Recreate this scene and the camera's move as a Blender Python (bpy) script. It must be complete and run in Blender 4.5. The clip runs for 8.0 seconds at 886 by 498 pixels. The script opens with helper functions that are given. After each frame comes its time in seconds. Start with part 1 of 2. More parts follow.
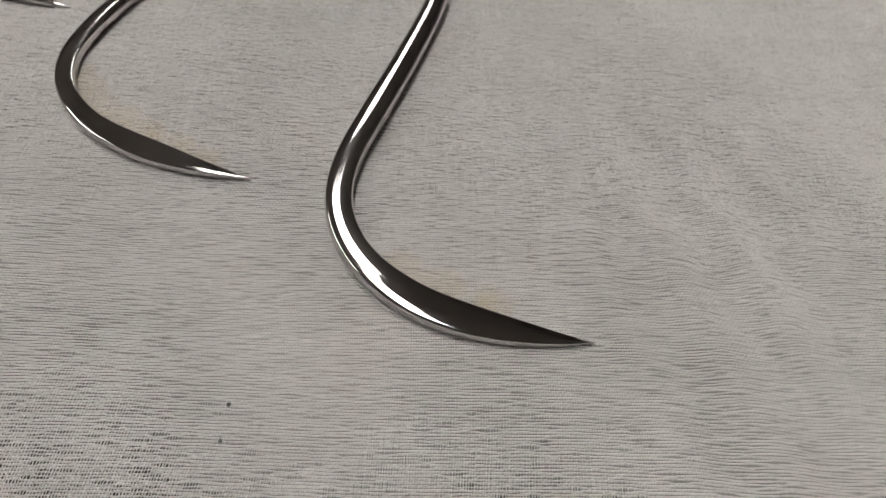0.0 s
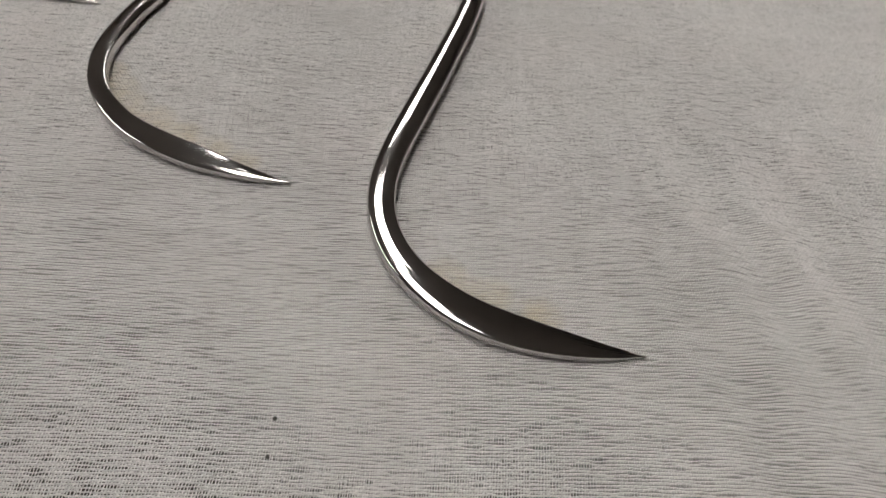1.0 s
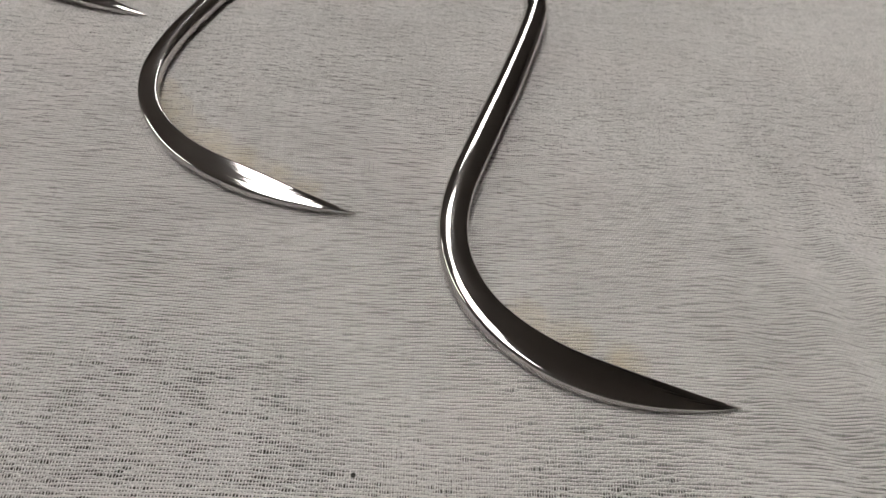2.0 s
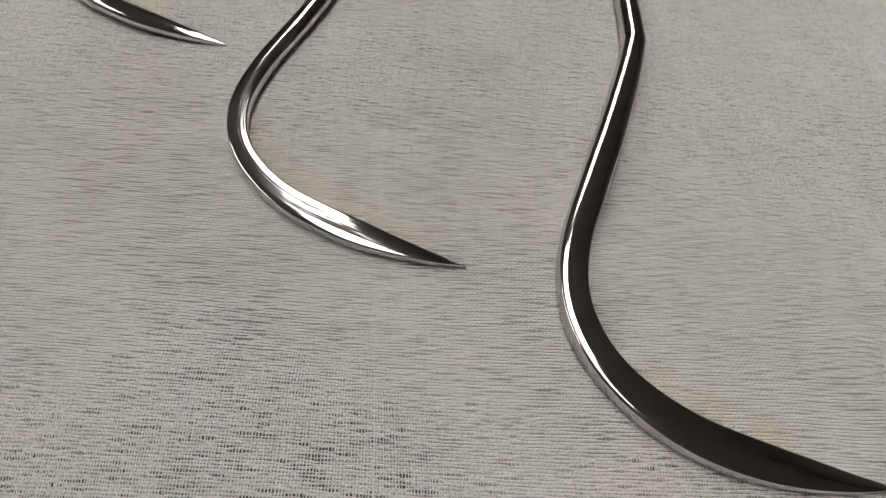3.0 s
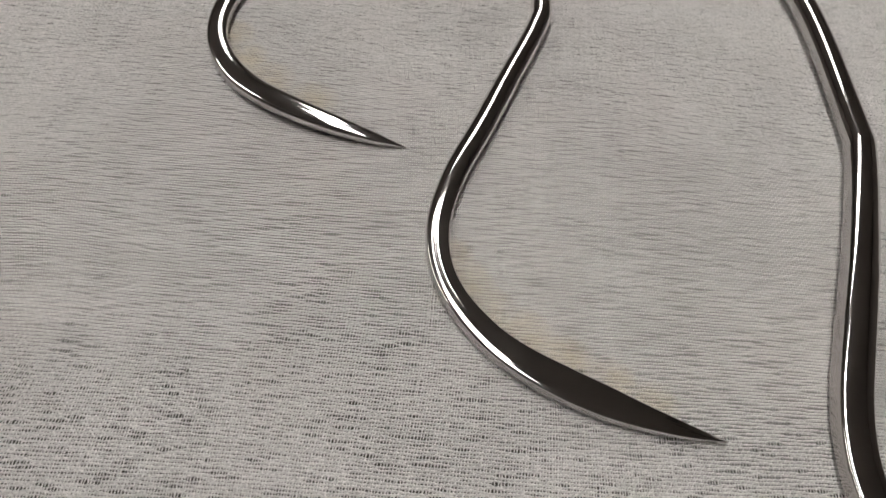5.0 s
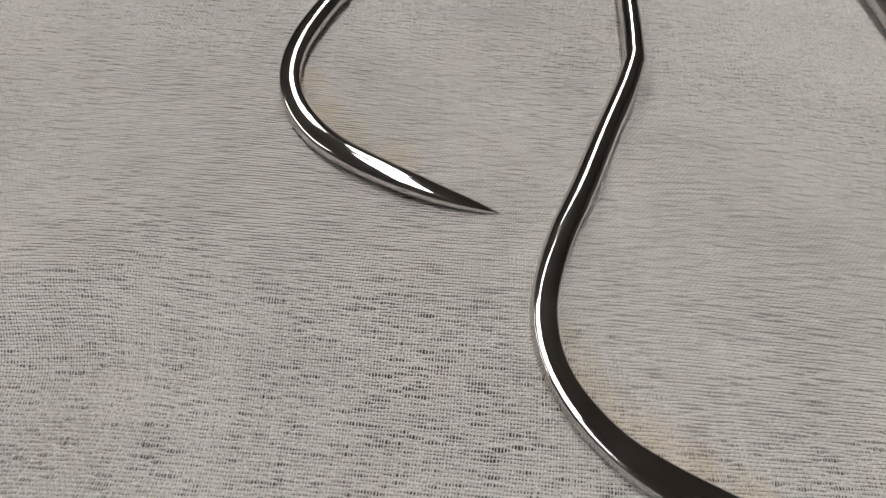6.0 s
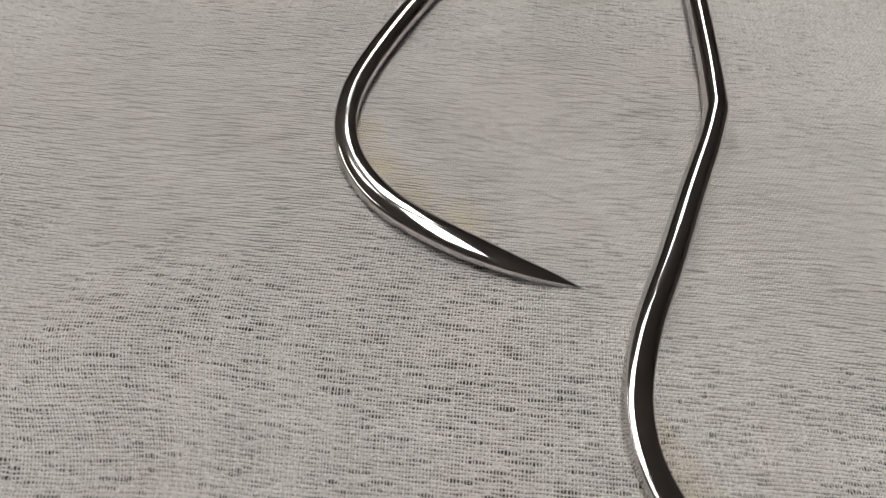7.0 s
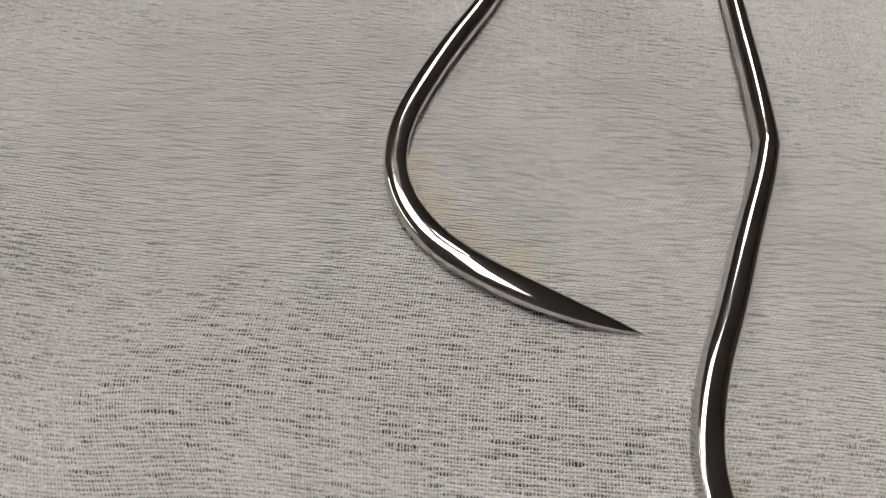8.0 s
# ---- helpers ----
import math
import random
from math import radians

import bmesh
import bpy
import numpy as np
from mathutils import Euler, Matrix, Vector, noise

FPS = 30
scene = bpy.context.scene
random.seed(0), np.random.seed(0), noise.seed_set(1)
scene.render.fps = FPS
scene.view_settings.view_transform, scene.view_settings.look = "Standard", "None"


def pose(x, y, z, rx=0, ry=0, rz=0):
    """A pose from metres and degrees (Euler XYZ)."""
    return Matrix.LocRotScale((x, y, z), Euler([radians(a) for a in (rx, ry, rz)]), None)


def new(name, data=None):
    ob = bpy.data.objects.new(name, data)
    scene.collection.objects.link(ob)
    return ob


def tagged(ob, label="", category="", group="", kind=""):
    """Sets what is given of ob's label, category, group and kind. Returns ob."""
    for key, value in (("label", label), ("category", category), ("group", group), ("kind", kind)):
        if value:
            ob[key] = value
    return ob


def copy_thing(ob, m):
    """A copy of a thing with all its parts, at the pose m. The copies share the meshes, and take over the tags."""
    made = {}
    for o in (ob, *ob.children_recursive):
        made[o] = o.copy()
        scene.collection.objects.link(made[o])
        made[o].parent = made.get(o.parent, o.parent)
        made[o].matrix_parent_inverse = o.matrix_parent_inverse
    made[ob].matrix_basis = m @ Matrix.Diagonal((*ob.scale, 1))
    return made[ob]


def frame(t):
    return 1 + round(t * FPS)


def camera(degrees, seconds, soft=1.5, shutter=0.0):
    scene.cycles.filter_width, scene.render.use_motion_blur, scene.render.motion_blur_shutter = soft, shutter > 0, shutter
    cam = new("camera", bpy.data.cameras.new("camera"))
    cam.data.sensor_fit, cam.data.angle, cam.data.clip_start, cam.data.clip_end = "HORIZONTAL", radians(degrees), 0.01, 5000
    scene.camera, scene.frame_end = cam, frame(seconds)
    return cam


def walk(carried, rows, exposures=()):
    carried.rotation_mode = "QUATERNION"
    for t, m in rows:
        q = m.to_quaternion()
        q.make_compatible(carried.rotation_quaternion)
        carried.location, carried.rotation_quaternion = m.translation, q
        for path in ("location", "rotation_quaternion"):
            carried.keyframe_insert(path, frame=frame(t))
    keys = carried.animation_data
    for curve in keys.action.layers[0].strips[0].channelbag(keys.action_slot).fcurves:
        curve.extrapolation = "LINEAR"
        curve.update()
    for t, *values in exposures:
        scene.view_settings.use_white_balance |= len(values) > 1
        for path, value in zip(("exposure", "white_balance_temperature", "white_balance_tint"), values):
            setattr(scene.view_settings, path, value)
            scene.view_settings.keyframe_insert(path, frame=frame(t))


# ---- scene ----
# A small group of curved steel needles lying on a muslin cloth. Table top at TOP.
TOP = 0.75
cam = camera(70.0, 8.0, soft=0.75)
PATH = [
    (0.0, 0.0000, 0.0000, 0.0900, 33.66, -4.06, 0.01),
    (0.5, -0.0026, 0.0012, 0.0893, 33.47, -4.12, 0.42),
    (1.0, -0.0072, 0.0036, 0.0884, 33.08, -4.21, 0.54),
    (1.2, -0.0096, 0.0051, 0.0878, 32.89, -4.39, 0.66),
    (2.3, -0.0234, 0.0159, 0.0861, 32.14, -4.52, 1.61),
    (2.5, -0.0269, 0.0181, 0.0858, 32.06, -4.58, 1.87),
    (3.0, -0.0370, 0.0235, 0.0839, 32.11, -4.57, 1.62),
    (3.5, -0.0453, 0.0285, 0.0828, 31.85, -4.41, 1.82),
    (4.0, -0.0530, 0.0347, 0.0824, 31.75, -4.57, 2.44),
    (4.5, -0.0619, 0.0416, 0.0819, 31.65, -4.56, 2.54),
    (5.0, -0.0707, 0.0492, 0.0807, 31.77, -4.48, 2.80),
    (5.2, -0.0737, 0.0518, 0.0804, 31.83, -4.68, 2.86),
    (6.3, -0.0875, 0.0675, 0.0782, 30.98, -3.96, 3.74),
    (6.5, -0.0888, 0.0699, 0.0778, 30.97, -4.12, 3.68),
    (7.0, -0.0955, 0.0770, 0.0763, 30.61, -4.19, 4.32),
    (7.5, -0.1019, 0.0817, 0.0770, 30.68, -4.65, 4.32),
    (8.0, -0.1052, 0.0830, 0.0774, 30.38, -4.75, 3.81),
]

walk(cam, [(t, pose(x, y, TOP + z, rx, ry, rz)) for t, x, y, z, rx, ry, rz in PATH])
cam.data.dof.use_dof = True
cam.data.dof.focus_distance = 0.093
cam.data.dof.aperture_fstop = 24.0

# ---- light ----
world = bpy.data.worlds.new("world")
world.use_nodes = True
scene.world = world
world.node_tree.nodes["Background"].inputs[0].default_value = (0.02, 0.02, 0.022, 1)
world.node_tree.nodes["Background"].inputs[1].default_value = 1.0
LAMP_GLOW = 10.4
LAMPS = [(-0.27, 0.56, 2.55), (-0.14, 2.48, 2.55), (-2.1, 0.56, 2.55)]


# ---- materials ----
def material(name):
    m = bpy.data.materials.new(name)
    m.use_nodes = True
    nt = m.node_tree
    return m, nt, nt.nodes["Principled BSDF"]


def math_(nt, op, a, b=None, c=None, clamp=False):
    n = nt.nodes.new("ShaderNodeMath")
    n.operation, n.use_clamp = op, clamp
    for i, v in enumerate((a, b, c)):
        if v is None:
            continue
        if isinstance(v, (int, float)):
            n.inputs[i].default_value = v
        else:
            nt.links.new(v, n.inputs[i])
    return n.outputs[0]


def mapped(nt, vec, sx, sy, sz, ox=0.0):
    n = nt.nodes.new("ShaderNodeMapping")
    n.inputs["Scale"].default_value = (sx, sy, sz)
    n.inputs["Location"].default_value = (ox, ox * 0.7, 0)
    nt.links.new(vec, n.inputs["Vector"])
    return n.outputs[0]


def noise_(nt, vec, scale, detail=2.0, rough=0.5):
    n = nt.nodes.new("ShaderNodeTexNoise")
    n.inputs["Scale"].default_value = scale
    n.inputs["Detail"].default_value = detail
    n.inputs["Roughness"].default_value = rough
    nt.links.new(vec, n.inputs["Vector"])
    return n


def mixed(nt, fac, a, b, blend="MIX"):
    n = nt.nodes.new("ShaderNodeMix")
    n.data_type, n.blend_type = "RGBA", blend
    for i, v in ((0, fac), (6, a), (7, b)):
        if isinstance(v, (int, float)):
            n.inputs[i].default_value = v
        elif isinstance(v, tuple):
            n.inputs[i].default_value = v
        else:
            nt.links.new(v, n.inputs[i])
    return n.outputs[2]


def muslin():
    """Unbleached plain weave: uneven warp and weft with dark gaps between the threads."""
    m, nt, bsdf = material("muslin")
    co = nt.nodes.new("ShaderNodeTexCoord").outputs["Object"]
    # the weave wanders: slow pulls and small thread wobble
    slow = noise_(nt, co, 22.0, 2.0)
    fine = noise_(nt, mapped(nt, co, 1, 2.2, 1), 330.0, 2.0)
    off = nt.nodes.new("ShaderNodeVectorMath")
    off.operation = "SUBTRACT"
    nt.links.new(slow.outputs["Color"], off.inputs[0])
    off.inputs[1].default_value = (0.5, 0.5, 0.5)
    off2 = nt.nodes.new("ShaderNodeVectorMath")
    off2.operation = "SUBTRACT"
    nt.links.new(fine.outputs["Color"], off2.inputs[0])
    off2.inputs[1].default_value = (0.5, 0.5, 0.5)
    w1 = nt.nodes.new("ShaderNodeVectorMath")
    w1.operation = "MULTIPLY_ADD"
    nt.links.new(off.outputs[0], w1.inputs[0])
    w1.inputs[1].default_value = (0.0070, 0.0060, 0)
    nt.links.new(co, w1.inputs[2])
    w2 = nt.nodes.new("ShaderNodeVectorMath")
    w2.operation = "MULTIPLY_ADD"
    nt.links.new(off2.outputs[0], w2.inputs[0])
    w2.inputs[1].default_value = (0.0003, 0.00048, 0)
    nt.links.new(w1.outputs[0], w2.inputs[2])
    sep = nt.nodes.new("ShaderNodeSeparateXYZ")
    nt.links.new(w2.outputs[0], sep.inputs[0])
    ux = math_(nt, "DIVIDE", sep.outputs[0], WARP)
    uy = math_(nt, "DIVIDE", sep.outputs[1], WEFT)
    sx = math_(nt, "ABSOLUTE", math_(nt, "SINE", math_(nt, "MULTIPLY", ux, math.pi)))      # 1 on a warp thread, 0 between two
    sy = math_(nt, "ABSOLUTE", math_(nt, "SINE", math_(nt, "MULTIPLY", uy, math.pi)))
    gap = math_(nt, "ROUND", uy)
    pick = math_(nt, "ROUND", ux)

    def at(x, y, z=0.0):
        n = nt.nodes.new("ShaderNodeCombineXYZ")
        for i, v in enumerate((x, y, z)):
            if isinstance(v, (int, float)):
                n.inputs[i].default_value = v
            else:
                nt.links.new(v, n.inputs[i])
        return n.outputs[0]

    # uneven yarn: some gaps between weft threads stay open over a short run
    run = noise_(nt, at(math_(nt, "MULTIPLY", sep.outputs[0], 430.0), math_(nt, "MULTIPLY", gap, 3.7)), 1.0, 3.0, 0.65).outputs["Fac"]
    odd = noise_(nt, at(math_(nt, "MULTIPLY", pick, 5.3), math_(nt, "MULTIPLY", gap, 4.1), 2.0), 1.0, 0.0).outputs["Fac"]
    end = noise_(nt, at(math_(nt, "MULTIPLY", pick, 7.7), math_(nt, "MULTIPLY", sep.outputs[1], 90.0), 6.0), 1.0, 1.0).outputs["Fac"]
    patch = noise_(nt, mapped(nt, co, 0.7, 1.0, 1, 3.0), 130.0, 3.0, 0.6).outputs["Fac"]
    open_ = math_(nt, "ADD", math_(nt, "ADD", run, math_(nt, "MULTIPLY", patch, 0.45)), math_(nt, "MULTIPLY", odd, 0.30))
    wide = math_(nt, "MULTIPLY_ADD", open_, 3.4, -2.72, True)       # 0 closed .. 1 open
    gy = math_(nt, "SUBTRACT", math_(nt, "MULTIPLY_ADD", wide, 0.45, 0.42), sy)
    gx = math_(nt, "SUBTRACT", math_(nt, "ADD", math_(nt, "MULTIPLY_ADD", wide, 0.45, 0.34), math_(nt, "MULTIPLY", end, 0.5)), sx)
    hole_y = math_(nt, "MULTIPLY", gy, 3.0, clamp=True)
    hole_x = math_(nt, "MULTIPLY_ADD", gx, 2.2, 0.08, True)
    hole = math_(nt, "MULTIPLY", math_(nt, "MULTIPLY", hole_y, hole_x), math_(nt, "MULTIPLY_ADD", wide, 0.75, 0.42, True), clamp=True)
    tone = noise_(nt, co, 60.0, 4.0, 0.6).outputs["Fac"]
    yarn = noise_(nt, at(math_(nt, "MULTIPLY", sep.outputs[0], 700.0), math_(nt, "MULTIPLY", math_(nt, "FLOOR", uy), 2.9), 9.0), 1.0, 2.0, 0.6).outputs["Fac"]
    fade = nt.nodes.new("ShaderNodeValToRGB")
    fade.color_ramp.elements[0].position, fade.color_ramp.elements[0].color = 0.3, (0.50, 0.482, 0.475, 1)
    fade.color_ramp.elements[1].position, fade.color_ramp.elements[1].color = 0.72, (0.72, 0.695, 0.685, 1)
    nt.links.new(math_(nt, "ADD", math_(nt, "MULTIPLY", tone, 0.5), math_(nt, "MULTIPLY", yarn, 0.5)), fade.inputs[0])
    pink = noise_(nt, mapped(nt, co, 1, 1, 1, 7.0), 42.0, 2.0).outputs["Fac"]
    base = mixed(nt, math_(nt, "MULTIPLY_ADD", pink, 2.2, -1.1, True), fade.outputs[0], (0.64, 0.58, 0.56, 1))
    # highlight on the thread tops, put into the colour as a paler tone
    crown = math_(nt, "MULTIPLY", math_(nt, "POWER", sx, 2.0), math_(nt, "POWER", sy, 2.0))
    base = mixed(nt, math_(nt, "MULTIPLY", crown, 0.55), base, (0.84, 0.81, 0.79, 1))
    col = mixed(nt, hole, base, (0.05, 0.045, 0.042, 1))
    nt.links.new(col, bsdf.inputs["Base Color"])
    bsdf.inputs["Roughness"].default_value = 0.9
    bsdf.inputs["Specular IOR Level"].default_value = 0.2
    bsdf.inputs["Sheen Weight"].default_value = 0.25
    bsdf.inputs["Sheen Roughness"].default_value = 0.45
    bump = nt.nodes.new("ShaderNodeBump")
    bump.inputs["Strength"].default_value = 0.5
    bump.inputs["Distance"].default_value = 0.00012
    relief = math_(nt, "ADD", math_(nt, "MULTIPLY", math_(nt, "ADD", sx, sy), 0.7), math_(nt, "MULTIPLY", hole, -1.0))
    nt.links.new(relief, bump.inputs["Height"])
    nt.links.new(bump.outputs[0], bsdf.inputs["Normal"])
    return m


def spots(nt, co, rows):
    """Soft round spots (x, y and radius in mm), 0 to 1."""
    sep = nt.nodes.new("ShaderNodeSeparateXYZ")
    nt.links.new(co, sep.inputs[0])
    total = None
    for x, y, r in rows:
        dx = math_(nt, "MULTIPLY_ADD", sep.outputs[0], 1000.0 / r, -x / r)
        dy = math_(nt, "MULTIPLY_ADD", sep.outputs[1], 1000.0 / r, -y / r)
        v = math_(nt, "SUBTRACT", 1.0, math_(nt, "ADD", math_(nt, "MULTIPLY", dx, dx), math_(nt, "MULTIPLY", dy, dy)), clamp=True)
        total = v if total is None else math_(nt, "MAXIMUM", total, v)
    return total


def yarn():
    """Unbleached cotton yarn of the weave, each thread a little different, with faint ochre spots inside the needle
    bends and dark flecks.
    """
    m, nt, bsdf = material("cotton_yarn")
    co = nt.nodes.new("ShaderNodeTexCoord").outputs["Object"]
    island = nt.nodes.new("ShaderNodeNewGeometry").outputs["Random Per Island"]
    tone = noise_(nt, co, 60.0, 4.0, 0.6).outputs["Fac"]
    fuzz = noise_(nt, co, 3200.0, 2.0, 0.6).outputs["Fac"]
    slub = noise_(nt, mapped(nt, co, 0.5, 1.0, 1.0), 2200.0, 2.0, 0.6).outputs["Fac"]
    mix = math_(nt, "ADD", math_(nt, "ADD", math_(nt, "MULTIPLY", tone, 0.14), math_(nt, "MULTIPLY", fuzz, 0.60)), math_(nt, "MULTIPLY", slub, 0.22))
    mix = math_(nt, "ADD", mix, math_(nt, "MULTIPLY_ADD", island, 0.05, -0.03))
    fade = nt.nodes.new("ShaderNodeValToRGB")
    fade.color_ramp.elements[0].position, fade.color_ramp.elements[0].color = 0.36, (0.50, 0.478, 0.465, 1)
    fade.color_ramp.elements[1].position, fade.color_ramp.elements[1].color = 0.64, (0.88, 0.843, 0.825, 1)
    nt.links.new(mix, fade.inputs[0])
    pink = noise_(nt, mapped(nt, co, 1, 1, 1, 7.0), 42.0, 2.0).outputs["Fac"]
    base = mixed(nt, math_(nt, "MULTIPLY_ADD", pink, 1.3, -0.65, True), fade.outputs[0], (0.72, 0.655, 0.635, 1))
    ochre = spots(nt, co, [(-65.8, 98, 4), (-63.6, 93.5, 5), (-60, 89.2, 5), (-55, 86, 5), (-49, 83, 4.5), (-43, 80.5, 4), (-37, 78, 3.5),
                           (-107.6, 142, 4.5), (-104.5, 136, 5), (-99, 131.5, 5), (-91, 127.5, 5), (-1, 55, 5), (6, 52, 5), (14, 49, 4.5)])
    ochre = math_(nt, "MULTIPLY", ochre, math_(nt, "MULTIPLY_ADD", noise_(nt, co, 260.0, 3.0).outputs["Fac"], 1.6, -0.25, True))
    base = mixed(nt, math_(nt, "MULTIPLY", ochre, 0.65), base, (0.62, 0.51, 0.31, 1))
    flecks = spots(nt, co, [(-24.5, 31.8, 0.4), (-24.7, 26.6, 0.35)])
    base = mixed(nt, math_(nt, "MULTIPLY", flecks, 1.6, clamp=True), base, (0.05, 0.045, 0.04, 1))
    nt.links.new(base, bsdf.inputs["Base Color"])
    bsdf.inputs["Roughness"].default_value = 0.9
    bsdf.inputs["Specular IOR Level"].default_value = 0.2
    bsdf.inputs["Sheen Weight"].default_value = 0.5
    bsdf.inputs["Sheen Roughness"].default_value = 0.4
    return m


def steel():
    m, nt, bsdf = material("polished_steel")
    co = nt.nodes.new("ShaderNodeTexCoord").outputs["Object"]
    bsdf.inputs["Metallic"].default_value = 1.0
    grain = noise_(nt, co, 900.0, 3.0).outputs["Fac"]
    smear = noise_(nt, co, 140.0, 3.0).outputs["Fac"]
    nt.links.new(mixed(nt, smear, (0.49, 0.47, 0.46, 1), (0.62, 0.60, 0.59, 1)), bsdf.inputs["Base Color"])
    nt.links.new(math_(nt, "MULTIPLY_ADD", smear, 0.08, 0.04), bsdf.inputs["Roughness"])
    bump = nt.nodes.new("ShaderNodeBump")
    bump.inputs["Strength"].default_value = 0.008
    bump.inputs["Distance"].default_value = 0.00004
    nt.links.new(grain, bump.inputs["Height"])
    nt.links.new(bump.outputs[0], bsdf.inputs["Normal"])
    return m


def plain(name, a, b, scale, rough=0.8, bump_mm=0.3):
    m, nt, bsdf = material(name)
    co = nt.nodes.new("ShaderNodeTexCoord").outputs["Object"]
    n = noise_(nt, co, scale, 5.0, 0.6).outputs["Fac"]
    nt.links.new(mixed(nt, n, (*a, 1), (*b, 1)), bsdf.inputs["Base Color"])
    bsdf.inputs["Roughness"].default_value = rough
    bump = nt.nodes.new("ShaderNodeBump")
    bump.inputs["Strength"].default_value = 0.3
    bump.inputs["Distance"].default_value = bump_mm / 1000
    nt.links.new(noise_(nt, co, scale * 12, 3.0).outputs["Fac"], bump.inputs["Height"])
    nt.links.new(bump.outputs[0], bsdf.inputs["Normal"])
    return m


def glowing(name, colour, strength):
    m, nt, bsdf = material(name)
    bsdf.inputs["Emission Color"].default_value = (*colour, 1)
    bsdf.inputs["Emission Strength"].default_value = strength
    return m


WARP, WEFT = 0.00038, 0.00047
MUSLIN = muslin()
YARN = yarn()
STEEL = steel()
WALL = plain("wall_paint", (0.38, 0.345, 0.32), (0.44, 0.40, 0.375), 3.0)
CEILING = plain("ceiling_paint", (0.62, 0.585, 0.57), (0.68, 0.645, 0.63), 3.0)
FLOOR = plain("floor_vinyl", (0.10, 0.09, 0.08), (0.15, 0.135, 0.12), 6.0, 0.5)
WOOD = plain("table_wood", (0.030, 0.025, 0.021), (0.05, 0.041, 0.034), 9.0, 0.6)
TIN = plain("lamp_housing", (0.10, 0.10, 0.10), (0.13, 0.13, 0.13), 5.0, 0.5)
GLOW = glowing("lamp_diffuser", (1.0, 0.978, 0.935), LAMP_GLOW)


# ---- mesh helpers ----
def part(name, bm, mat, parent=None, label="", smooth=False):
    me = bpy.data.meshes.new(name)
    bm.normal_update()
    bm.to_mesh(me)
    bm.free()
    me.materials.append(mat)
    if smooth:
        me.polygons.foreach_set("use_smooth", [True] * len(me.polygons))
    ob = new(name, me)
    if parent:
        ob.parent = parent
    if label:
        tagged(ob, label)
    return ob


def block(x0, y0, z0, x1, y1, z1, bevel=0.0):
    bm = bmesh.new()
    bmesh.ops.create_cube(bm, size=1)
    bmesh.ops.scale(bm, vec=(x1 - x0, y1 - y0, z1 - z0), verts=bm.verts)
    bmesh.ops.translate(bm, vec=((x0 + x1) / 2, (y0 + y1) / 2, (z0 + z1) / 2), verts=bm.verts)
    if bevel:
        bmesh.ops.bevel(bm, geom=bm.edges[:], offset=bevel, segments=2, affect="EDGES", profile=0.6)
    return bm


# ---- the room ----
def setting(name, bm, mat, label, category):
    return tagged(part(name, bm, mat), label, category, kind="structure")


setting("floor", block(-3, -2.5, -0.1, 3, 5.5, 0), FLOOR, "dull brown vinyl floor of the room", "floor")
setting("ceiling", block(-3.2, -2.7, 2.75, 3.2, 5.7, 2.85), CEILING, "plain off-white painted ceiling of the room", "ceiling")
setting("wall_north", block(-3.2, 5.5, 0, 3.2, 5.7, 2.75), WALL, "plain dull brown painted wall", "wall")
setting("wall_south", block(-3.2, -2.7, 0, 3.2, -2.5, 2.75), WALL, "plain dull brown painted wall", "wall")
setting("wall_east", block(3, -2.5, 0, 3.2, 5.5, 2.75), WALL, "plain dull brown painted wall", "wall")
setting("wall_west", block(-3.2, -2.5, 0, -3, 5.5, 2.75), WALL, "plain dull brown painted wall", "wall")


def ceiling_lamp():
    """A long ceiling fitting: three glowing diffusers side by side under a tin tray, with thin bars between them."""
    lamp = new("ceiling_lamp")
    lamp.location = LAMPS[0]
    tagged(lamp, "long ceiling lamp with three bright white diffuser strips", "lamp", "ceiling lamps")
    part("tray", block(-0.27, -0.80, 0.05, 0.27, 0.80, 0.09, 0.004), TIN, lamp)
    for sy in (-0.6, 0.6):
        part("hanger", block(-0.01, sy - 0.01, 0.09, 0.01, sy + 0.01, 0.2, 0.002), TIN, lamp)
    for xx in (-0.172, 0.0, 0.172):
        part("diffuser", block(xx - 0.064, -0.77, -0.01, xx + 0.064, 0.77, 0.05, 0.012), GLOW, lamp, "glowing white diffuser")
    for xx in (-0.255, -0.086, 0.086, 0.255):
        part("bar", block(xx - 0.019, -0.79, -0.014, xx + 0.019, 0.79, 0.05, 0.003), TIN, lamp)
    return lamp


fitting = ceiling_lamp()
for place in LAMPS[1:]:
    copy_thing(fitting, Matrix.Translation(place))


def table():
    t = new("table")
    tagged(t, "dark brown wooden table under the muslin cloth", "table")
    part("tabletop", block(-0.75, -0.35, TOP - 0.031, 0.65, 0.55, TOP - 0.001, 0.004), WOOD, t)
    for lx in (-0.70, 0.54):
        for ly in (-0.30, 0.44):
            part("leg", block(lx, ly, 0, lx + 0.06, ly + 0.06, TOP - 0.031, 0.004), WOOD, t)
    return t


table()


# ---- the cloth ----
RNG = np.random.default_rng(7)


def waves(count, short, long_, seed):
    """A smooth random field over the plan with a spread of about 1; wavelengths in metres."""
    rng = np.random.default_rng(seed)
    ang, wl, ph = rng.uniform(0, 2 * np.pi, count), rng.uniform(short, long_, count), rng.uniform(0, 2 * np.pi, count)
    kx, ky = 2 * np.pi / wl * np.cos(ang), 2 * np.pi / wl * np.sin(ang)

    def f(x, y):
        return sum(np.sin(a * x + b * y + c) for a, b, c in zip(kx, ky, ph)) * math.sqrt(2 / count)
    return f


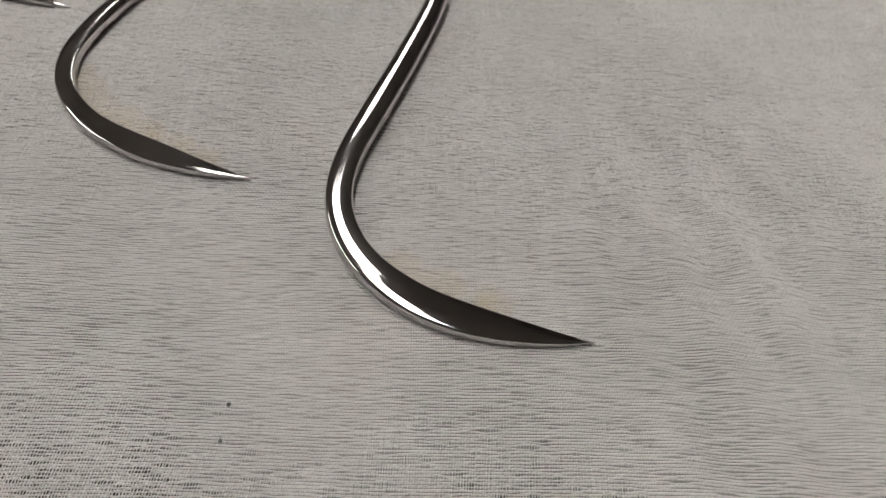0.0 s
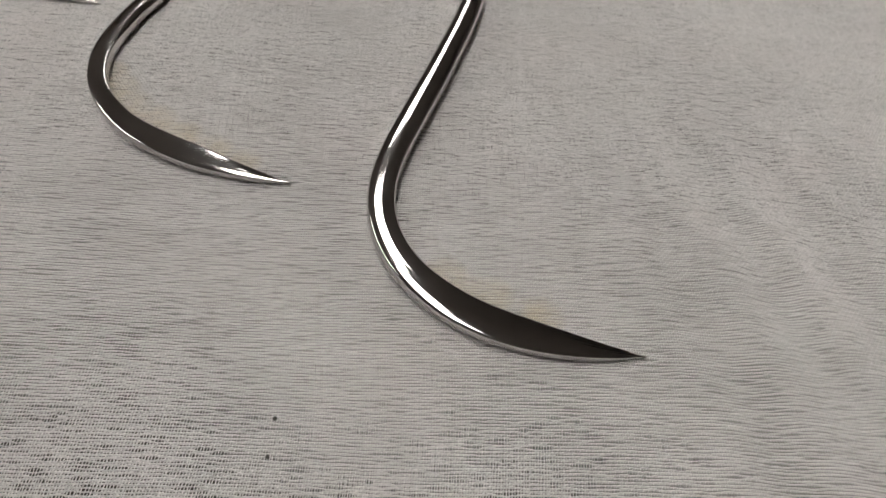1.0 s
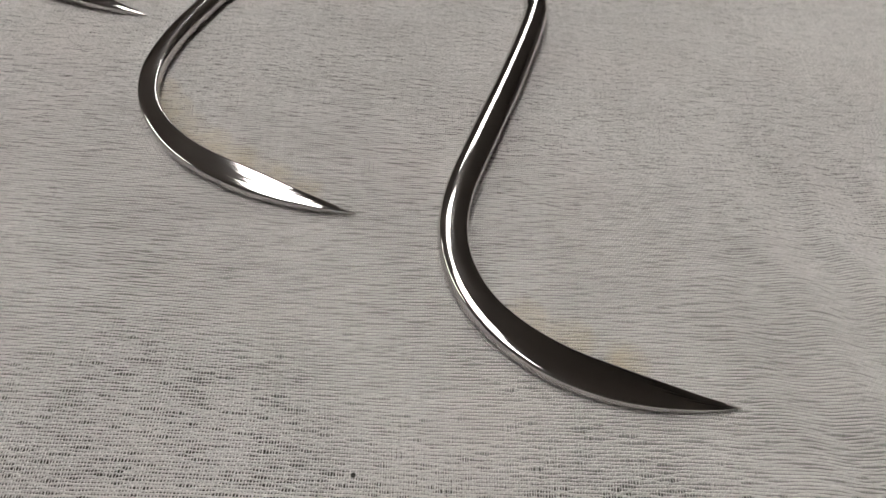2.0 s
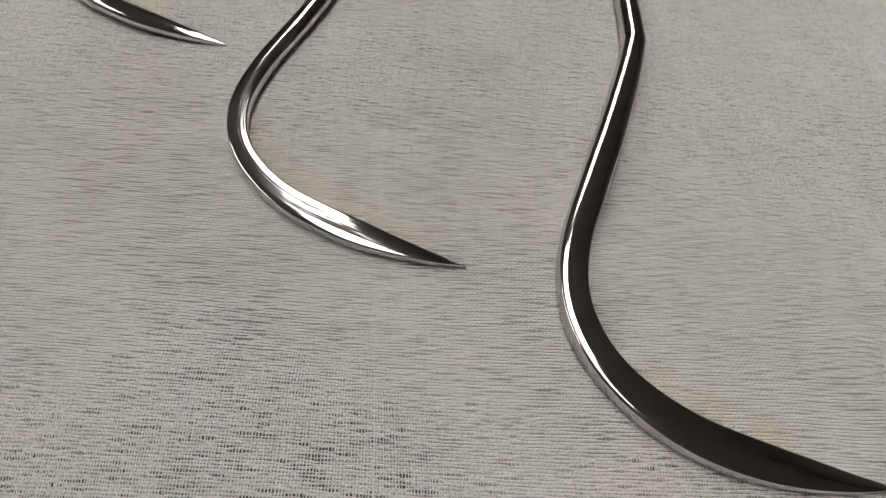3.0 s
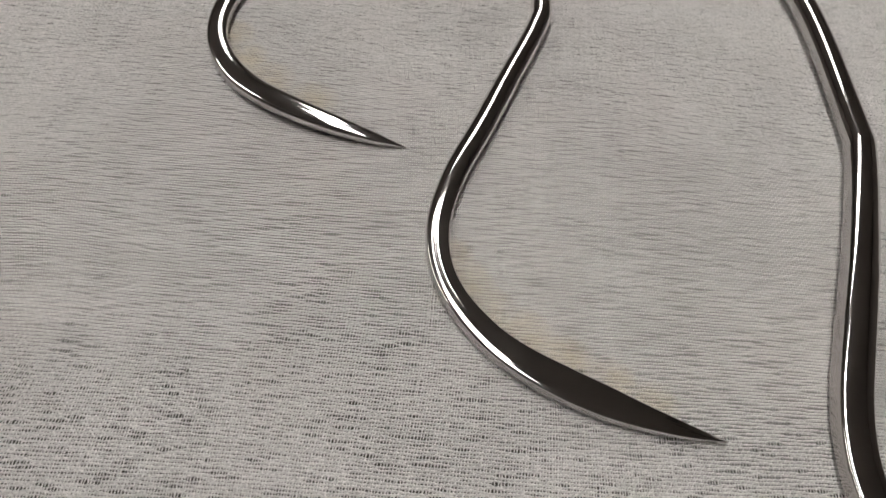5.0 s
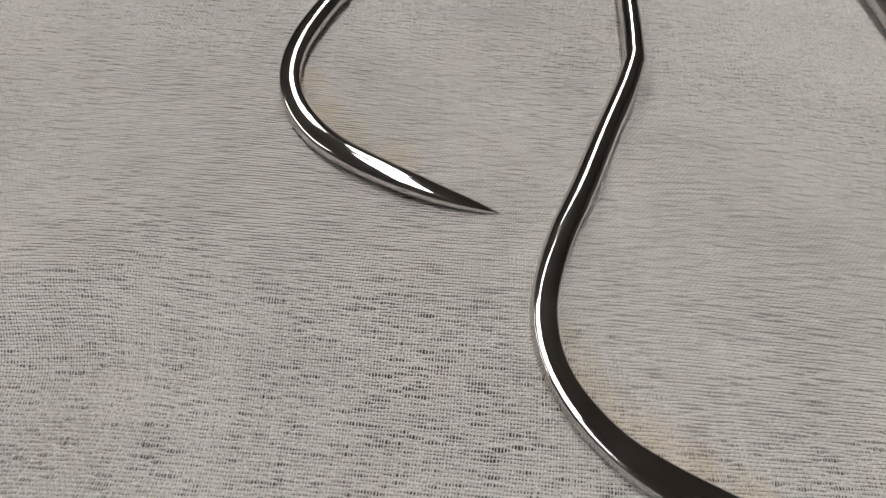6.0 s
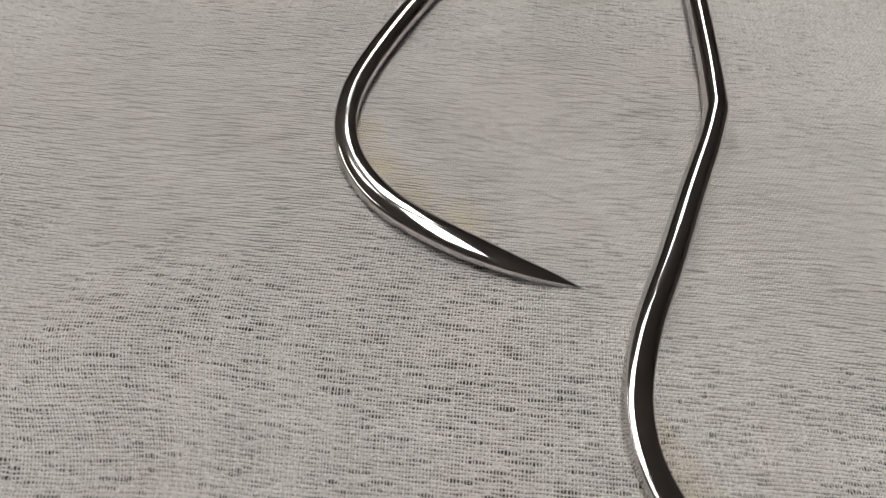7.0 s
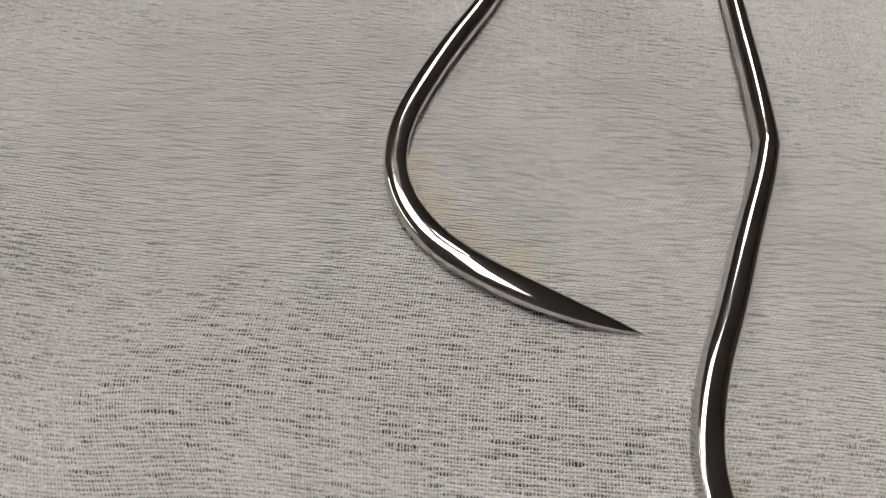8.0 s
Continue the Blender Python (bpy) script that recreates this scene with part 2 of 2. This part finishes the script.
SWELL, RIPPLE = waves(7, 0.035, 0.09, 1), waves(8, 0.012, 0.03, 2)
PULL_X, PULL_Y = waves(6, 0.035, 0.10, 3), waves(8, 0.035, 0.11, 4)


def cloth_height(x, y):
    """Soft undulation of the cloth, metres above its resting plane."""
    fold = np.exp(-(((x - 0.055) / 0.020) ** 2 + ((y - 0.062) / 0.035) ** 2))
    return 0.00010 * SWELL(x, y) + 0.00004 * RIPPLE(x, y) + 0.0003 * fold * np.sin((x + y * 0.3) * 420 + RIPPLE(x, y))


def inside(x, y, margin):
    """The middle of the cloth, where its single threads are built: a slanting stretch of the plan."""
    keep = (y > 0.012 - margin) & (y < 0.203 + margin)
    for (xa, ya), (xb, yb) in (((-0.060, 0.012), (-0.160, 0.088)), ((-0.160, 0.088), (-0.195, 0.180)), ((-0.015, 0.215), (0.128, 0.150)), ((0.130, 0.150), (0.078, 0.012))):
        d = math.hypot(xb - xa, yb - ya)
        side = ((xb - xa) * (y - ya) - (yb - ya) * (x - xa)) / d
        keep &= side < margin
    return keep


def uneven(lines, along, step, short, long_, count=6):
    """Slow random change along each thread, one row a thread, with a spread of about 1."""
    s = np.arange(along)[None, :] * step
    out = np.zeros((lines, along))
    for _ in range(count):
        out += np.sin(2 * np.pi * s / RNG.uniform(short, long_, (lines, 1)) + RNG.uniform(0, 2 * np.pi, (lines, 1)))
    return out * math.sqrt(2 / count)


def weave():
    """Plain weave: every thread is a rounded strip that goes over one crossing thread and under the next."""
    x0, x1, y0, y1 = -0.202, 0.137, 0.005, 0.209
    ni, nj = int((x1 - x0) / WARP), int((y1 - y0) / WEFT)
    gx, gy = np.meshgrid(x0 + np.arange(ni) * WARP, y0 + np.arange(nj) * WEFT)        # rows: weft, columns: warp
    # threads wander a little: weft along x, warp along y
    gy = gy + 0.000034 * uneven(nj, ni, WARP, 0.002, 0.009) + RNG.normal(0, 0.000005, (nj, 1))
    gx = gx + 0.000026 * uneven(ni, nj, WEFT, 0.003, 0.012).T + RNG.normal(0, 0.000012, (1, ni))
    # uneven yarn: each gap between two weft threads opens here and there over a few millimetres
    dash = np.clip(uneven(nj, ni, WARP, 0.0035, 0.016, 6) - 0.3, 0, 1.3)
    dash *= np.clip(1.0 + 0.35 * uneven(nj, ni, WARP, 0.0009, 0.003, 4), 0.3, 1.5)
    tight = np.clip(waves(14, 0.004, 0.016, 5)(gx * 0.35, gy), -1.6, 1.6)
    weft_w = 0.000352 + 0.000006 * tight + 0.000012 * uneven(nj, ni, WARP, 0.0012, 0.006) + RNG.normal(0, 0.000007, (nj, 1))
    warp_w = 0.000208 + 0.000008 * tight + 0.000012 * uneven(ni, nj, WEFT, 0.002, 0.008).T + RNG.normal(0, 0.000018, (1, ni))
    gy = gy - 0.000080 * dash
    gy[1:] += 0.000080 * dash[:-1]
    weft_w = weft_w - 0.000042 * dash
    weft_w[1:] -= 0.000042 * dash[:-1]
    # and some yarn is spun thin over a short stretch, with a gap on both sides of it
    lean_yarn = np.clip(uneven(nj, ni, WARP, 0.0035, 0.014, 6) - 0.6, 0, 1.3)
    weft_w = weft_w - 0.000085 * lean_yarn
    gy = gy + RNG.normal(0, 0.000009, gy.shape)
    gx = gx + RNG.normal(0, 0.000014, gx.shape)
    weft_w = weft_w + RNG.normal(0, 0.000022, gy.shape)
    warp_w = warp_w + RNG.normal(0, 0.000022, gy.shape) - 0.000030 * dash - 0.000024 * lean_yarn
    for sx in (0.024, 0.0335, -0.041, -0.0875):        # a few thick warp threads
        warp_w[:, int((sx - x0) / WARP)] += 0.00007
    for sx, sy, r in ((0.092, 0.119, 0.005), (0.099, 0.122, 0.004)):
        weft_w = weft_w - 0.00013 * np.exp(-((gx - sx) ** 2 + ((gy - sy) * 2) ** 2) / r ** 2)
    # the slow pulls of the whole cloth, and one skewed place
    px, py = gx.copy(), gy.copy()
    skew = np.exp(-(((px + 0.136) / 0.016) ** 2 + ((py - 0.096) / 0.016) ** 2))
    px, py = px + 0.0007 * PULL_X(gx, gy) - 0.55 * (gy - 0.096) * skew, py + 0.0005 * PULL_Y(gx, gy) + 0.12 * (gx + 0.136) * skew
    fold = np.exp(-(((px - 0.055) / 0.020) ** 2 + ((py - 0.062) / 0.035) ** 2))
    py = py + 0.0006 * fold * np.sin((px + py * 0.3) * 420)
    weft_w, warp_w = np.clip(weft_w, 0.00014, 0.00050), np.clip(warp_w, 0.00010, 0.00031)
    z = cloth_height(px, py)
    over = np.where((np.add.outer(np.arange(nj), np.arange(ni)) % 2) == 0, 1.0, -1.0)
    keep = inside(px, py, 0.002)
    lift = 0.00009
    verts, faces = [], []
    total = 0
    for turn in (0, 1):
        dome = (0.00013, 0.00016)[turn]
        wx = warp_w / 2 if turn == 0 else np.zeros_like(px)
        wy = weft_w / 2 if turn == 1 else np.zeros_like(px)
        zz = z + lift * over * (1 if turn == 0 else -1) - 0.00012
        index = (np.arange(nj * ni * 3) + total).reshape(nj, ni, 3)
        verts.append(np.stack([np.stack([px + k * wx, py + k * wy, zz + (dome if k == 0 else 0)], -1) for k in (-1, 0, 1)], 2).reshape(-1, 3))
        total += nj * ni * 3
        if turn == 0:
            a, b, ok = index[:-1], index[1:], keep[:-1] & keep[1:]
            for k in (0, 1):
                faces.append(np.stack([a[..., k], a[..., k + 1], b[..., k + 1], b[..., k]], -1)[ok])
        else:
            a, b, ok = index[:, :-1], index[:, 1:], keep[:, :-1] & keep[:, 1:]
            for k in (0, 1):
                faces.append(np.stack([a[..., k], b[..., k], b[..., k + 1], a[..., k + 1]], -1)[ok])
    verts, faces = np.concatenate(verts), np.concatenate(faces)
    used, faces = np.unique(faces, return_inverse=True)
    verts, faces = verts[used], faces.reshape(-1, 4)
    me = bpy.data.meshes.new("weave")
    me.vertices.add(len(verts))
    me.vertices.foreach_set("co", verts.astype(np.float32).ravel())
    me.loops.add(faces.size)
    me.loops.foreach_set("vertex_index", faces.astype(np.int32).ravel())
    me.polygons.add(len(faces))
    me.polygons.foreach_set("loop_start", np.arange(0, faces.size, 4, dtype=np.int32))
    me.update(calc_edges=True)
    me.polygons.foreach_set("use_smooth", [True] * len(faces))
    me.materials.append(YARN)
    ob = new("weave", me)
    return tagged(ob, "crossing pale cotton threads with dark gaps between", kind="stuff")


def border():
    """The rest of the cloth round the built threads, a thin sheet."""
    xs, ys = np.linspace(-0.42, 0.33, 251), np.linspace(-0.12, 0.43, 185)
    gx, gy = np.meshgrid(xs, ys)
    z = cloth_height(gx, gy)
    n, m = len(xs), len(ys)
    verts = np.concatenate([np.stack([gx, gy, z - 0.00015], -1).reshape(-1, 3), np.stack([gx, gy, z - 0.0005], -1).reshape(-1, 3)])
    cut = inside((gx[:-1, :-1] + gx[1:, 1:]) / 2, (gy[:-1, :-1] + gy[1:, 1:]) / 2, -0.001)
    bm_faces = []
    lay = n * m
    for j in range(m - 1):
        for i in range(n - 1):
            if cut[j, i]:
                continue
            a = j * n + i
            bm_faces.append((a, a + 1, a + 1 + n, a + n))
            bm_faces.append((a + lay, a + n + lay, a + 1 + n + lay, a + 1 + lay))
    me = bpy.data.meshes.new("border")
    me.from_pydata(verts.tolist(), [], bm_faces)
    me.polygons.foreach_set("use_smooth", [True] * len(me.polygons))
    me.materials.append(MUSLIN)
    return new("border", me)


def cloth():
    thing = new("muslin_cloth")
    thing.location = (0, 0, TOP)
    tagged(thing, "unbleached pale grey muslin cloth with an open uneven weave", "cloth")
    for piece in (weave(), border()):
        piece.parent = thing
    return thing


cloth()


# ---- the needles ----
SIDES = 112


def resample(points, n):
    """A closed or open smooth line through points, as n places (Catmull-Rom)."""
    pts = np.array(points, float)
    seg = np.r_[0, np.cumsum(np.linalg.norm(np.diff(pts[:, :2], axis=0), axis=1))]
    ext = np.vstack([2 * pts[0] - pts[1], pts, 2 * pts[-1] - pts[-2]])
    out = []
    for s in np.linspace(0, seg[-1], n):
        i = min(max(int(np.searchsorted(seg, s, "right")) - 1, 0), len(pts) - 2)
        t = (s - seg[i]) / (seg[i + 1] - seg[i])
        a, b, c, d = ext[i:i + 4]
        out.append(0.5 * (2 * b + (c - a) * t + (2 * a - 5 * b + 4 * c - d) * t * t + (3 * b - a - 3 * c + d) * t ** 3))
    return np.array(out)


def smoothed(a, n):
    k = np.exp(-np.linspace(-2, 2, 2 * n + 1) ** 2)
    k /= k.sum()
    pad = np.vstack([2 * a[0] - a[n:0:-1], a, 2 * a[-1] - a[-2:-n - 2:-1]])
    return np.stack([np.convolve(pad[:, j], k, "valid") for j in range(a.shape[1])], 1)


def round_section():
    th = np.linspace(0, 2 * np.pi, SIDES, endpoint=False) + np.pi
    return np.stack([np.cos(th), 0.5 - 0.5 * np.sin(th)], 1)


def blade_section(lean):
    """Across (-1 outer, 1 inner) and up (0 to 1): a thick rounded back, and a flat top that falls by lean to the inner edge."""
    e = 1 - lean
    def top(u):
        return 1 - 0.055 * u * u - lean * (u + 0.45) / 1.45 * (u > -0.45)

    key = [(-1, 0.33), (-0.99, 0.62), (-0.95, 0.82), (-0.85, top(-0.85) - 0.03)]
    key += [(u, top(u)) for u in (-0.55, -0.3, 0.0, 0.3, 0.58, 0.8)]
    key += [(0.92, top(0.9) * 0.93), (0.98, e * 0.72), (1.0, e * 0.5), (0.95, e * 0.24), (0.8, 0.03),
           (0.3, 0.0), (-0.3, 0.0), (-0.75, 0.04), (-0.95, 0.17)]
    ring = np.array(key + key[:1], float)
    return smoothed(np.vstack([resample(ring, SIDES + 1)[:-1]] * 3), 1)[SIDES:2 * SIDES]


ROUND = round_section()
BLADES = [blade_section(0.02 * i - 0.2) for i in range(46)]


def section(blade, lean):
    i = min(max(lean + 0.2, 0) / 0.02, 44.99)
    a, b = BLADES[int(i)], BLADES[int(i) + 1]
    return ROUND * (1 - blade) + (a + (b - a) * (i - int(i))) * blade


def needle(name, path, label, kink):
    """path: rows of x, y, width, height (mm), how much of the blade's section, and its lean. The kink parts the straight shank from the hook."""
    thing = new(name)
    thing.location = (0, 0, TOP)
    tagged(thing, label, "needle", "needles on the cloth")
    rows = np.array(path, float)
    upper = smoothed(resample(rows[:kink + 1], 120), 3)
    lower = resample(rows[kink:], 420)
    lower = smoothed(lower, 20)
    line = np.vstack([upper[:-1], lower])
    line[len(upper) - 14:len(upper) + 20] = smoothed(line, 5)[len(upper) - 14:len(upper) + 20]
    tang = np.gradient(line[:, :2], axis=0)
    tang /= np.linalg.norm(tang, axis=1)[:, None]
    right = np.stack([tang[:, 1], -tang[:, 0]], 1)
    rings = []
    for n, ((x, y, w, h, k, lean), rt) in enumerate(zip(line, right)):
        sec = section(k, lean)
        u, v = sec[:, 0], sec[:, 1]
        # faint lengthwise ridges left by the grinding
        ridge = np.sin(8.5 * u) + 0.8 * np.sin(15 * u + 1) + 0.5 * np.sin(23 * u)
        sec = np.stack([u, v + 0.0040 / h * ridge * np.clip((v - 0.45) * 4, 0, 1) * (1 - u ** 4) * min(max((k - 0.4) * 3, 0), 1) * min(1, w / 3)], 1)
        rings.append([((x - rt[0] * u * w / 2) / 1000, (y - rt[1] * u * w / 2) / 1000, (v * h - 0.05) / 1000) for u, v in sec])
    cut = len(upper) - 1
    for what, some, words in (("shank", rings[:cut + 1], "straight round steel shank"), ("hook", rings[cut:], "curved steel hook ground to a point")):
        bm = bmesh.new()
        vs = [[bm.verts.new(p) for p in ring] for ring in some]
        for a, b in zip(vs, vs[1:]):
            for i in range(SIDES):
                j = (i + 1) % SIDES
                bm.faces.new((a[i], a[j], b[j], b[i]))
        if what == "shank":
            bm.faces.new(vs[0])
        else:
            bm.faces.new(vs[-1][::-1])
        bmesh.ops.recalc_face_normals(bm, faces=bm.faces)
        part(what, bm, STEEL, thing, words, True)
    return thing


needle("curved_needle", [
    (-10, 235, 4.9, 4.6, 0, 0), (-1.2, 195, 4.9, 4.6, 0, 0), (1.8, 180, 4.9, 4.6, 0, 0), (4.9, 158, 4.9, 4.6, 0, 0), (4.9, 127, 5.1, 4.5, 0.05, 0),
    (2.7, 118.5, 5.2, 4.3, 0.2, 0.03), (-2.15, 103.5, 5.3, 4.2, 0.4, 0.05), (-7.0, 90, 5.3, 4.0, 0.55, 0.05), (-10.8, 79, 5.1, 3.7, 0.65, 0.02), (-12.1, 71.5, 5.0, 3.4, 0.7, 0),
    (-11.6, 65.3, 5.0, 3.2, 0.75, 0), (-9.4, 59.6, 5.1, 3.1, 0.8, 0), (-6.4, 55.4, 5.3, 3.0, 0.85, 0), (-2.8, 52.1, 5.7, 2.9, 0.9, 0.04), (1.2, 49.5, 6.2, 2.8, 1, 0.2),
    (5.5, 47.6, 6.5, 2.7, 1, 0.4), (10, 46.2, 6.4, 2.5, 1, 0.5), (14.8, 45.0, 5.7, 2.3, 1, 0.55), (20, 44.1, 4.3, 1.9, 1, 0.55), (25.2, 43.4, 2.4, 1.4, 1, 0.5), (30.3, 43.2, 0.25, 0.7, 1, 0.4)],
    "thick polished steel curved needle with a wide blade-like point", 4)
needle("curved_needle", [
    (-50.0, 255, 4.0, 3.8, 0, 0), (-50.2, 215, 4.0, 3.8, 0, 0), (-50.3, 188, 4.0, 3.8, 0, 0), (-50.2, 165, 4.0, 3.8, 0, 0), (-50.45, 153.6, 4.1, 3.7, 0.1, 0),
    (-52.6, 146.6, 4.1, 3.6, 0.1, 0), (-57.05, 135.2, 4.2, 3.5, 0.1, 0), (-61.5, 123.2, 4.2, 3.4, 0.15, 0), (-65.5, 113.4, 4.0, 3.2, 0.4, 0.02), (-67.6, 105.2, 3.8, 3.0, 0.75, 0.02),
    (-67.9, 100.5, 3.7, 2.8, 1, 0.02), (-67.2, 95.8, 3.6, 2.7, 1, 0.02), (-65.5, 91.8, 3.6, 2.6, 1, 0.02), (-63.2, 88.5, 3.8, 2.6, 1, 0.02), (-59.5, 84.7, 4.1, 2.5, 1, 0.02),
    (-55.4, 81.9, 4.6, 2.5, 1, 0.04), (-51.7, 80.1, 4.9, 2.4, 1, 0.07), (-48.2, 78.6, 5.0, 2.3, 1, 0.11), (-44.7, 77.4, 4.9, 2.1, 1, 0.17), (-41.1, 76.2, 4.2, 1.9, 1, 0.26),
    (-37.3, 75.2, 3.3, 1.7, 1, 0.36), (-33.7, 74.3, 2.3, 1.4, 1, 0.42), (-30.8, 73.8, 1.2, 1.0, 1, 0.42), (-28.2, 73.4, 0.25, 0.7, 1, 0.4)],
    "medium-sized polished steel curved needle with a faceted tapered point", 4)
needle("curved_needle", [
    (-90.0, 290, 3.9, 3.7, 0, 0), (-90.2, 250, 3.9, 3.7, 0, 0), (-90.3, 225, 3.9, 3.7, 0, 0), (-90.4, 206, 3.9, 3.7, 0, 0), (-91.0, 197.3, 4.0, 3.6, 0.1, 0),
    (-94.3, 188.8, 4.0, 3.5, 0.1, 0), (-98.5, 178.6, 4.0, 3.4, 0.1, 0.05), (-103.2, 168.4, 4.0, 3.3, 0.2, 0), (-107.4, 157.8, 3.9, 3.1, 0.3, 0), (-109.7, 150, 3.8, 2.9, 0.45, 0),
    (-110.2, 144.5, 3.7, 2.8, 0.5, 0), (-109.9, 140.8, 3.7, 2.7, 0.55, 0.02), (-108.7, 136.9, 3.8, 2.7, 0.6, 0.04), (-106.4, 133, 4.0, 2.6, 0.6, 0.06), (-102.7, 129.1, 4.4, 2.6, 0.35, 0.03),
    (-98.5, 126.3, 4.4, 3.0, 0.25, 0.03), (-94.3, 124.3, 4.4, 3.0, 0.2, 0.03), (-90.4, 122.7, 4.2, 2.9, 0.2, 0.03), (-86.6, 121.4, 3.8, 2.7, 0.2, 0.05), (-82.5, 120.2, 3.0, 2.2, 0.3, 0.1),
    (-78, 119.2, 1.9, 1.5, 0.4, 0.15), (-73.9, 118.5, 0.25, 0.6, 1, 0.4)],
    "slender polished steel curved needle with a fine sharp point", 4)
